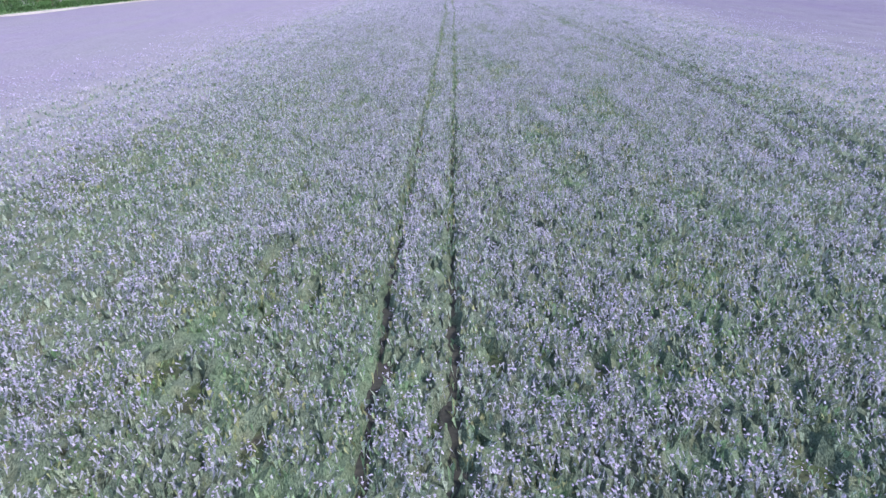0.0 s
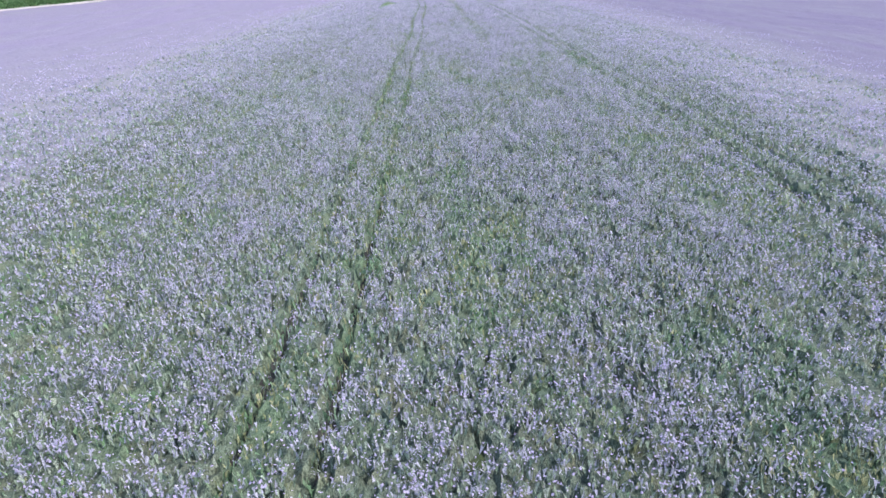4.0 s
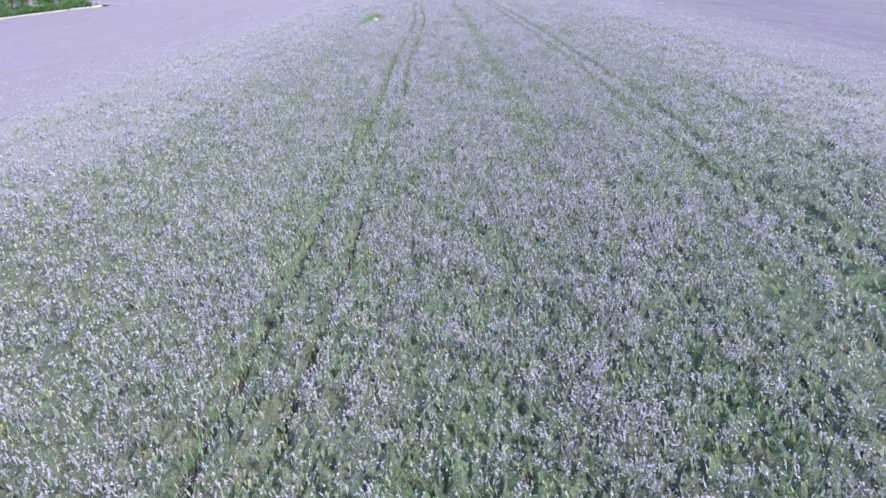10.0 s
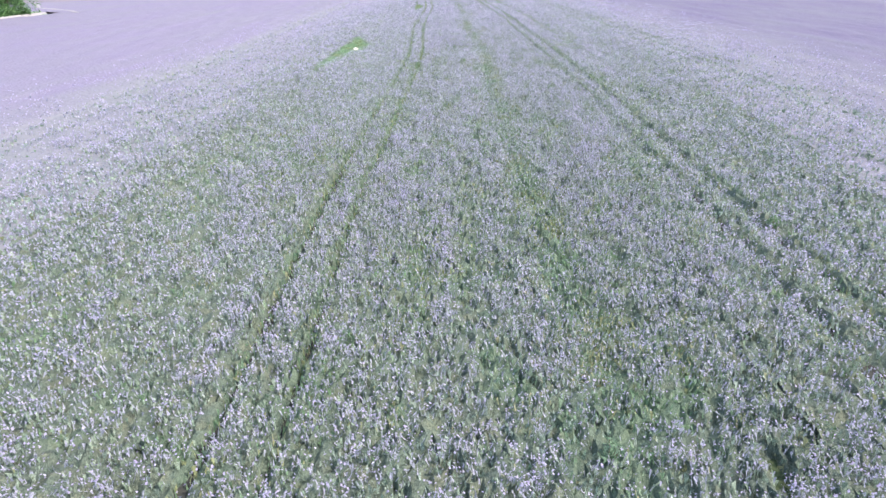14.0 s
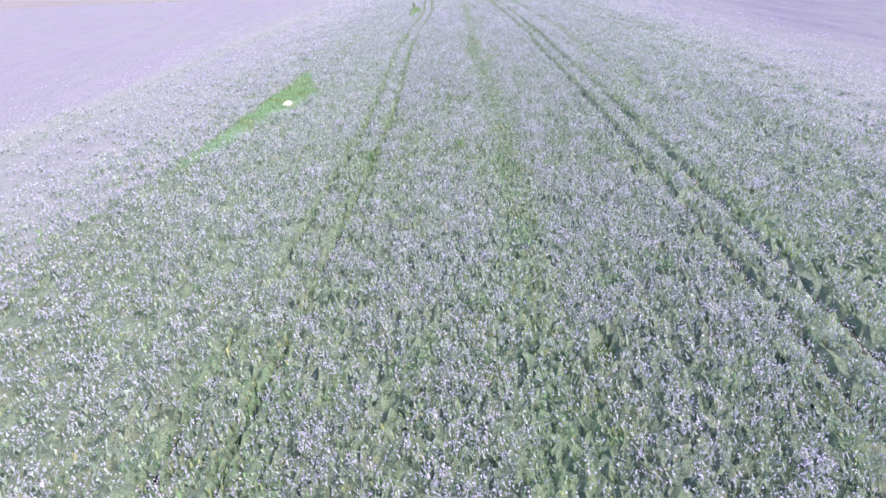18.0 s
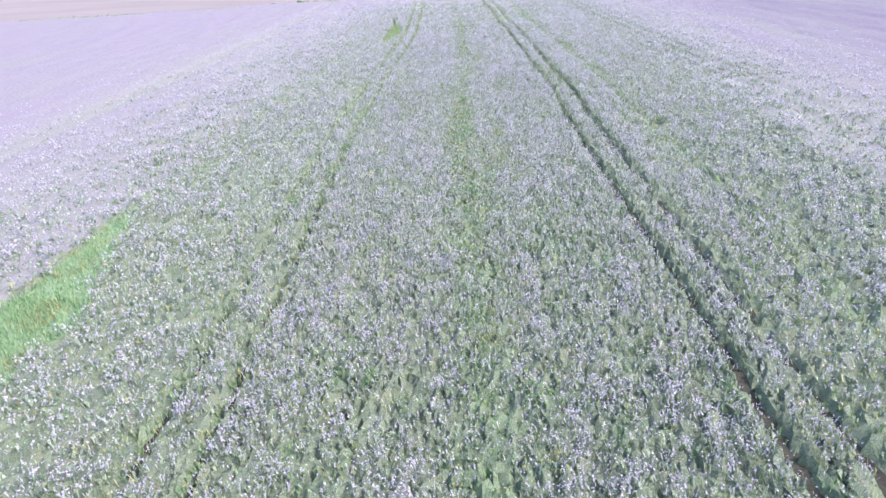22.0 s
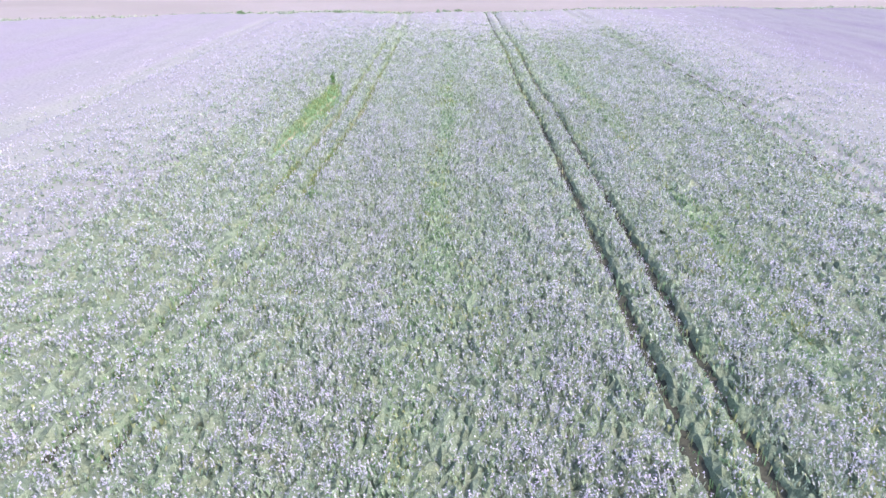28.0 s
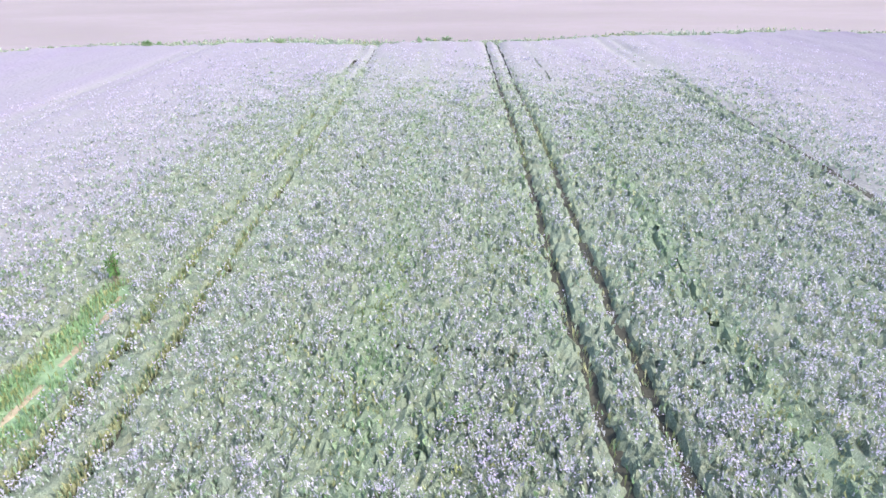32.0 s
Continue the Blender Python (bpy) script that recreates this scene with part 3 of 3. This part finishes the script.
def crop_plants(x, y):
    """Leafy shoots, pale flower stalks and blossoms of every plant."""
    ok = standing(x, y)
    x, y = x[ok], y[ok]
    sunken = bare_gap(x, y, 0.1)
    ok = ~sunken | (rng.random(len(x)) < 0.3)
    x, y, sunken = x[ok], y[ok], sunken[ok]
    g, cl = np.where(sunken, 1.0, greenness(x, y)), clump(x, y)
    s = coarse(x, y) ** 0.65
    n = len(x)
    row = row_streak(x - tram_left(y), y)
    tall = (0.615 + 0.12 * value_noise(x, y, 0.5, 43) + 0.06 * cl + 0.11 * row + rng.normal(0, 0.04, n)) * (1 - 0.10 * g)
    tall = np.where(sunken, 0.42 * tall, np.where(thin_spot(x, y), 0.6 * tall, tall))
    olive = np.clip(3.0 * value_noise(x, y, 1.3, 19) - 1.15, 0.08, 0.85)
    lv, sl, hv = [], [], []
    for k in range(7):
        stalk = k > 2
        slot = np.where(rng.random(n) < g * 0.7, np.where(rng.random(n) < olive, 2, 1), np.where(rng.random(n) < 0.45 + 0.85 * cl, 3, 0) if stalk else 0)
        z1 = tall * (rng.uniform(0.78, 1.0, n) if stalk else rng.uniform(0.4, 0.75, n))
        z1 = np.where(stalk & (slot != 3) & (rng.random(n) < 0.6), 0.82 * z1, z1)
        z0 = z1 - (rng.uniform(0.06, 0.22, n) if stalk else rng.uniform(0.2, 0.42, n))
        width = (0.056 if stalk else 0.105) * s * rng.uniform(0.5, 1.4, n)
        spread = 0.12 * s
        lv.append(leaves_at(x + rng.normal(0, 1, n) * spread, y + rng.normal(0, 1, n) * spread, z0, z1, rng.uniform(0.01, 0.13, n), width))
        sl.append(slot)
    for k in range(5):
        m = rng.random(n) < (0.24 + 0.80 * cl) * (1 - 0.85 * g) * (0.6 + 0.8 * row) * (tall > 0.48)
        q = int(m.sum())
        spread = 0.11 * s[m]
        hv.append(heads_at(x[m] + rng.normal(0, 1, q) * spread, y[m] + rng.normal(0, 1, q) * spread, tall[m] * rng.uniform(0.96, 1.17, q), 0.0265 * s[m] ** 0.8 * rng.uniform(0.6, 1.35, q)))
    lv, sl, hv = np.concatenate(lv), np.concatenate(sl), np.concatenate(hv)
    part("foliage", mesh_of("foliage", lv, np.arange(len(lv)).reshape(-1, 3), [FOLIAGE, WEED, YELLOW_WEED, CALYX], sl), crop, "grey-green stems and feathery leaves")
    base = (np.arange(len(hv) // 4) * 4)[:, None, None]
    tri = np.array([[0, 1, 2], [0, 2, 3]])[None]
    part("blossoms", mesh_of("blossoms", hv, (base + tri).reshape(-1, 3), [BLOSSOM]), crop, "curled lavender-blue flower heads")


crop_plants(*crop_places(6.5, 446, 50, 17.5))


# ---- weeds in the wheel ruts, clearings ----
def blades(name, places, mats, slots, h, w, label, category):
    x, y = places
    n = len(x)
    lv = leaves_at(x, y, np.full(n, 0.02), h * rng.uniform(0.5, 1.2, n), rng.uniform(0.03, 0.16, n), w * rng.uniform(0.6, 1.4, n))
    ob = new(name, mesh_of(name, lv, np.arange(3 * n).reshape(-1, 3), mats, slots(x, y) if slots else None))
    return tagged(ob, label, category, kind="stuff")


def clearing_places(items, per_m2):
    xs, ys = [], []
    for ax, ay, bx, by, wa, wb, _ in items:
        w = max(wa, wb) + 0.8
        x, y = scatter(min(ax, bx) - w, max(ax, bx) + w, min(ay, by) - w, max(ay, by) + w, per_m2)
        xs.append(x), ys.append(y)
    x, y = np.concatenate(xs), np.concatenate(ys)
    m = in_clearing(x, y, 0.15)
    return x[m], y[m]


def grass_floor(x0, x1, y0, y1, z, label):
    ob = sheet("turf", np.arange(x0, x1, 0.25), np.arange(y0, y1, 0.4), lambda x, y: z + 0.08 * value_noise(x, y, 0.7, 55), TURF, None, lambda x, y: in_clearing(x, y, 0.3))
    tagged(ob, label, "grass", kind="stuff")


grass_floor(-28, -20, 219, 261, 0.22, "short green turf in the crop clearing")
grass_floor(-30, -23, 329, 360, 0.07, "low green and yellow turf in the weedy clearing")
for line, off in TRACKS[:4]:
    n = 7000 if line is tram_left else 2500
    y = rng.uniform(8, 400, n)
    if line is tram_left:
        y = np.r_[y, rng.uniform(325, 366, 3000)]
        n = len(y)
    y = y[value_noise(y * 0, y, 6.0, 56) + 0.4 * rng.random(n) > np.where((y > 38) & (line is tram_left), 0.42, 0.72)]
    x = line(y) + off + track_wobble(y) + rng.normal(0, 0.10, len(y))
    blades("rut_weeds", (x, y), [WEED, YELLOW_WEED], lambda x, y: np.where(rng.random(len(x)) < np.where(y > 320, 0.8, 0.4), 1, 0), 0.46, 0.07, "green and yellowish weeds growing in a wheel rut", "weeds")
blades("grass_patch", clearing_places(CLEARINGS[:3], 120), [GRASS, YELLOW_WEED], lambda x, y: np.where(rng.random(len(x)) < 0.75 * np.clip(2.2 * value_noise(x, y, 1.4, 57) - 0.95, 0, 1), 1, 0), 0.46, 0.05, "short bright green grass in a crop clearing", "grass")
SAND = [(-26.3, 334.5), (-26.6, 338.6), (-26.75, 343.0), (-27.0, 347.5), (-27.1, 351.0), (-27.6, 355.5), (-28.2, 358.0)]


def weed_slot(x, y):
    return np.where(rng.random(len(x)) < 0.2 + 0.45 * value_noise(x, y, 1.6, 54), 1, 0)


def few_yellow(x, y):
    return np.where(rng.random(len(x)) < 0.12, 1, 0)


gx, gy = clearing_places(CLEARINGS[3:], 130)
sand_x = np.interp(gy, [p[1] for p in SAND], [p[0] for p in SAND])
off_sand = ((np.abs(gx - sand_x) > 0.6 * value_noise(gx, gy, 1.1, 51) - 0.08) | (rng.random(len(gx)) < 0.10 + 0.35 * (value_noise(gx, gy, 2.2, 53) > 0.5))) & ((gx < sand_x) | (rng.random(len(gx)) < 0.6))
blades("weed_patch", (gx[off_sand], gy[off_sand]), [GRASS, YELLOW_WEED], weed_slot, 0.40, 0.07, "yellow-green weeds in a bare crop clearing", "weeds")


def strip(name, pts, half, mat, z, label, category):
    """An uneven strip of ground along a line."""
    p = np.array(pts, float)
    s = np.linspace(0, len(p) - 1, 40 * (len(p) - 1) + 1)
    x, y = np.interp(s, np.arange(len(p)), p[:, 0]), np.interp(s, np.arange(len(p)), p[:, 1])
    tx, ty = np.gradient(x), np.gradient(y)
    q = np.hypot(tx, ty)
    nx, ny = -ty / q, tx / q
    cols = []
    for k in (-1.0, -0.4, 0.4, 1.0):
        w = half * k * (0.7 + 0.6 * value_noise(s * 6 + 50 * k, s, 1.0, 52))
        cols.append(np.stack([x + nx * w, y + ny * w, np.full(len(s), z * (1.0 if abs(k) < 0.9 else 0.35)) + 0.01 * rng.random(len(s))], -1))
    v = np.stack(cols, 1).reshape(-1, 3)
    i = (np.arange(len(s) - 1)[:, None] * 4 + np.arange(3)).ravel()
    ob = new(name, mesh_of(name, v, np.stack([i, i + 1, i + 5, i + 4], 1), [mat], smooth=True))
    return tagged(ob, label, category, kind="structure")


strip("sandy_path", SAND, 0.25, DRY_SAND, 0.115, "bare yellow sandy soil showing through the weeds", "soil")
strip("sandy_path", [(-6.7, 99.5), (-7.0, 102.0), (-7.35, 104.6)], 0.3, CLAY, 0.12, "bare reddish sandy soil in the wheel rut", "soil")


# ---- white stones in the grass clearing ----
def stone(r, seed):
    bm = bmesh.new()
    bmesh.ops.create_icosphere(bm, subdivisions=2, radius=r)
    for v in bm.verts:
        v.co *= 0.8 + 0.5 * noise.noise(v.co * (1.6 / r) * 0.5 + Vector((seed, 0, 0)))
        v.co.z = max(v.co.z * 0.7, -0.25 * r)
    me = bpy.data.meshes.new("stone")
    bm.to_mesh(me)
    bm.free()
    me.materials.append(WHITE)
    return me


heap = tagged(new("stone_heap"), "heap of chalky white stones lying in short grass", "stones")
heap.location = (-24.1, 243.9, 0.24)
shapes = [stone(0.34, 3), stone(0.26, 11), stone(0.2, 19)]
for k in range(26):
    ob = part("stone", shapes[k % 3], heap)
    s, a = rng.uniform(0.1, 1.0), rng.uniform(0, 6.28)
    arm = (0.5 + 0.7 * abs(math.cos(1.5 * a + 0.6))) * s
    ob.location = (0.30 * arm * math.cos(a) + 0.12 * arm * math.sin(a), 1.0 * arm * math.sin(a), 0.10 + 0.2 * (1 - s))
    ob.scale = (0.75 - 0.3 * s,) * 3
    ob.rotation_euler = (rng.uniform(-0.4, 0.4), rng.uniform(-0.4, 0.4), rng.uniform(0, 6.28))


# ---- shrubs, weeds and trees ----
def tube(points, radii, sides=6):
    v, f = [], []
    for k, (p, r) in enumerate(zip(points, radii)):
        way = Vector(points[min(k + 1, len(points) - 1)]) - Vector(points[max(k - 1, 0)])
        turn = way.to_track_quat("Z", "Y")
        for s in range(sides):
            a = 2 * math.pi * s / sides
            v.append(Vector(p) + turn @ Vector((r * math.cos(a), r * math.sin(a), 0)))
    for k in range(len(points) - 1):
        for s in range(sides):
            a, b = k * sides + s, k * sides + (s + 1) % sides
            f.append((a, b, b + sides, a + sides))
    return v, f


def joined(pieces):
    vs, fs, n = [], [], 0
    for v, f in pieces:
        vs += v
        fs += [tuple(i + n for i in q) for q in f]
        n += len(v)
    return np.array([tuple(p) for p in vs]), np.array(fs)


def leaf_cloud(centres, radius, n, size):
    """Small leaf triangles gathered round the given centres."""
    c = np.asarray(centres)[rng.integers(0, len(centres), n)]
    d = rng.standard_normal((n, 3))
    d /= np.linalg.norm(d, axis=1)[:, None]
    p = c + d * (radius * rng.random(n)[:, None] ** 0.5) * (1, 1, 0.8)
    a, b = rng.standard_normal((n, 3)), rng.standard_normal((n, 3))
    s = size * rng.uniform(0.6, 1.4, n)[:, None]
    return np.stack([p, p + a * s * 0.6, p + b * s * 0.6], 1).reshape(-1, 3)


def tree(height, spread, seed):
    r = random.Random(seed)
    root = tagged(new("tree"), "leafy dark green broadleaf tree at the field edge", "tree", "trees along the field edge")
    trunk_h = height * 0.35
    pts = [(0.08 * height * 0.1 * r.uniform(-1, 1), 0.02 * height * r.uniform(-1, 1), trunk_h * k / 4) for k in range(5)]
    pieces = [tube(pts, [height * 0.03 * (1 - 0.12 * k) for k in range(5)], 8)]
    ends = []
    for k in range(9):
        a = k * 2.4 + r.uniform(-0.3, 0.3)
        up = r.uniform(0.3, 0.95)
        base = Vector((0, 0, trunk_h * r.uniform(0.6, 1.0)))
        out = Vector((math.cos(a), math.sin(a), 0)) * spread * (1.05 - 0.55 * up) * r.uniform(0.6, 1.0)
        tip = out + Vector((0, 0, trunk_h + (height - trunk_h) * up * 0.9))
        midp = base.lerp(tip, 0.5) + Vector((r.uniform(-0.3, 0.3), r.uniform(-0.3, 0.3), -0.2))
        pieces.append(tube([base, midp, tip], [height * 0.014, height * 0.009, height * 0.003], 5))
        ends += [tip, midp.lerp(tip, 0.5), base.lerp(tip, 0.6) + Vector((r.uniform(-1, 1), r.uniform(-1, 1), -0.6))]
    for k in range(8):
        a = r.uniform(0, 6.28)
        ends.append(Vector((math.cos(a) * spread * r.uniform(0.5, 0.95), math.sin(a) * spread * r.uniform(0.5, 0.95), height * r.uniform(0.12, 0.4))))
    v, f = joined(pieces)
    part("trunk", mesh_of("trunk", v, f, [BARK], smooth=True), root, "grey-brown trunk and limbs")
    lv = leaf_cloud([tuple(e) for e in ends], spread * 0.42, 3600, 0.42)
    part("crown", mesh_of("crown", lv, np.arange(len(lv)).reshape(-1, 3), [TREE_LEAF]), root)
    return root


kinds = [tree(11.0, 4.2, 1), tree(13.5, 4.8, 2), tree(8.5, 3.6, 3)]
edge = random.Random(5)
yy, k = 118.0, 0
while yy < 330:
    xx = -122.0 - 0.075 * (yy - 160) + edge.uniform(-1.5, 1.5)
    if k < 3:
        kinds[k].matrix_basis = pose(xx, yy, 0, 0, 0, edge.uniform(0, 360))
    else:
        copy_thing(kinds[edge.randrange(3)], pose(xx, yy, 0, 0, 0, edge.uniform(0, 360)))
    yy += edge.uniform(5.5, 8.0)
    k += 1


def bush(name, height, spread, n, size, mat, label, category, group="", stems=7):
    root = tagged(new(name), label, category, group)
    pieces, ends = [], []
    for k in range(stems):
        a, o = rng.uniform(0, 6.28), rng.uniform(0.1, 1.0)
        tip = Vector((math.cos(a) * spread * o, math.sin(a) * spread * o, height * rng.uniform(0.6, 1.0) * (1.15 - 0.3 * o)))
        pieces.append(tube([Vector((0.05 * math.cos(a), 0.05 * math.sin(a), 0)), tip * 0.5 + Vector((0, 0, 0.05)), tip], [0.02, 0.014, 0.005], 5))
        ends += [tuple(tip * q) for q in (0.5, 0.75, 0.95)]
    v, f = joined(pieces)
    part("stems", mesh_of("stems", v, f, [TWIG]), root)
    lv = leaf_cloud(ends, spread * 0.5, n, size)
    lv[:, 2] = np.maximum(lv[:, 2], 0.02)
    part("leaves", mesh_of("leaves", lv, np.arange(len(lv)).reshape(-1, 3), [mat]), root)
    return root


shrub = bush("shrub", 1.9, 0.3, 260, 0.13, TREE_LEAF, "slender young green shrub standing above the crop", "shrub", stems=9)
shrub.matrix_basis = pose(-28.9, 358.6, 0)

hedge = bush("hedge_bush", 2.6, 1.8, 900, 0.3, TREE_LEAF, "low dark green bush under the field-edge trees", "bush", "bushes under the trees", 9)
yy, k = 116.0, 0
while yy < 328:
    xx = -118.5 - 0.075 * (yy - 160) + edge.uniform(-0.8, 0.8)
    m = pose(xx, yy, 0, 0, 0, edge.uniform(0, 360))
    if k:
        copy_thing(hedge, m)
    else:
        hedge.matrix_basis = m
    yy += edge.uniform(3.0, 4.2)
    k += 1

weed = bush("weed_clump", 1.0, 0.32, 260, 0.10, WEED, "dark green weed clump rising out of the crop", "weed", "weed clumps in the crop", 8)
WEEDS = [(-10.4, 287.6), (-7.8, 228.9), (-5.4, 206.7), (-9.8, 244.6), (-7.7, 262.8), (1.7, 210.0), (-30.3, 270.3), (-5.9, 72.4), (-17.6, 261.0), (-16.8, 266.6), (-2.9, 60.0), (3.0, 108.0), (-17.4, 272.6),
         (9.4, 173.4), (-0.1, 157.0), (-10.8, 151.9), (11.6, 121.4), (11.8, 115.8), (-13.0, 226.1), (5.3, 278.4), (-12.8, 350.4), (-20.6, 323.9), (-2.4, 344.5)]
for k, (xx, yy) in enumerate(WEEDS):
    m = pose(xx, yy, 0, 0, 0, 50 * k)
    if k:
        copy_thing(weed, m)
    else:
        weed.matrix_basis = m

# ---- gravel track and margins ----
strip("gravel_track", [(-172, 392), (-150, 361), (-138, 352), (-128, 343), (-121, 334)], 1.5, GRAVEL, 0.85, "pale gravel farm track at the field corner", "track")
n = 26000
x = rng.uniform(-150, 130, n)
y = field_end(x) + rng.normal(1.5, 3.2, n) * (0.4 + 1.2 * value_noise(x, x * 0, 9.0, 61))
blades("margin_grass", (x, y), [FOLIAGE, YELLOW_WEED], few_yellow, 0.55, 0.3, "uneven green grass margin at the end of the crop", "grass")
strip("gravel_track", [(-108.2, 100), (-114.4, 160), (-121.7, 240), (-127.2, 300), (-130.2, 334)], 0.5, GRAVEL, 1.06, "pale gravel farm track along the trees", "track")
strip("verge_bank", [(-109.6, 100), (-115.8, 160), (-123.1, 240), (-128.6, 300), (-131.6, 334)], 2.2, TURF, 1.0, "low grassy bank between the crop and the trees", "bank")
n = 9000
y = rng.uniform(100, 336, n)
x = LEFT_EDGE - 4.4 - 0.09 * np.clip(y - 160, -200, 200) + rng.normal(0, 0.7, n)
blades("verge_grass", (x, y), [GRASS, YELLOW_WEED], few_yellow, 1.25, 0.3, "pale green grass verge before the trees", "grass")
tuft = bush("margin_bush", 0.8, 0.45, 160, 0.15, WEED, "small dark bush on the field margin", "bush", "bushes on the field margin", 6)
for k in range(70):
    xx = edge.uniform(-100, 150)
    yy = float(field_end(xx)) + 1.0
    m = pose(xx, yy + edge.uniform(-2.0, 3.0), 0, 0, 0, 70 * k) @ Matrix.Scale(edge.uniform(0.5, 1.5), 4)
    if k:
        copy_thing(tuft, m)
    else:
        tuft.matrix_basis = m
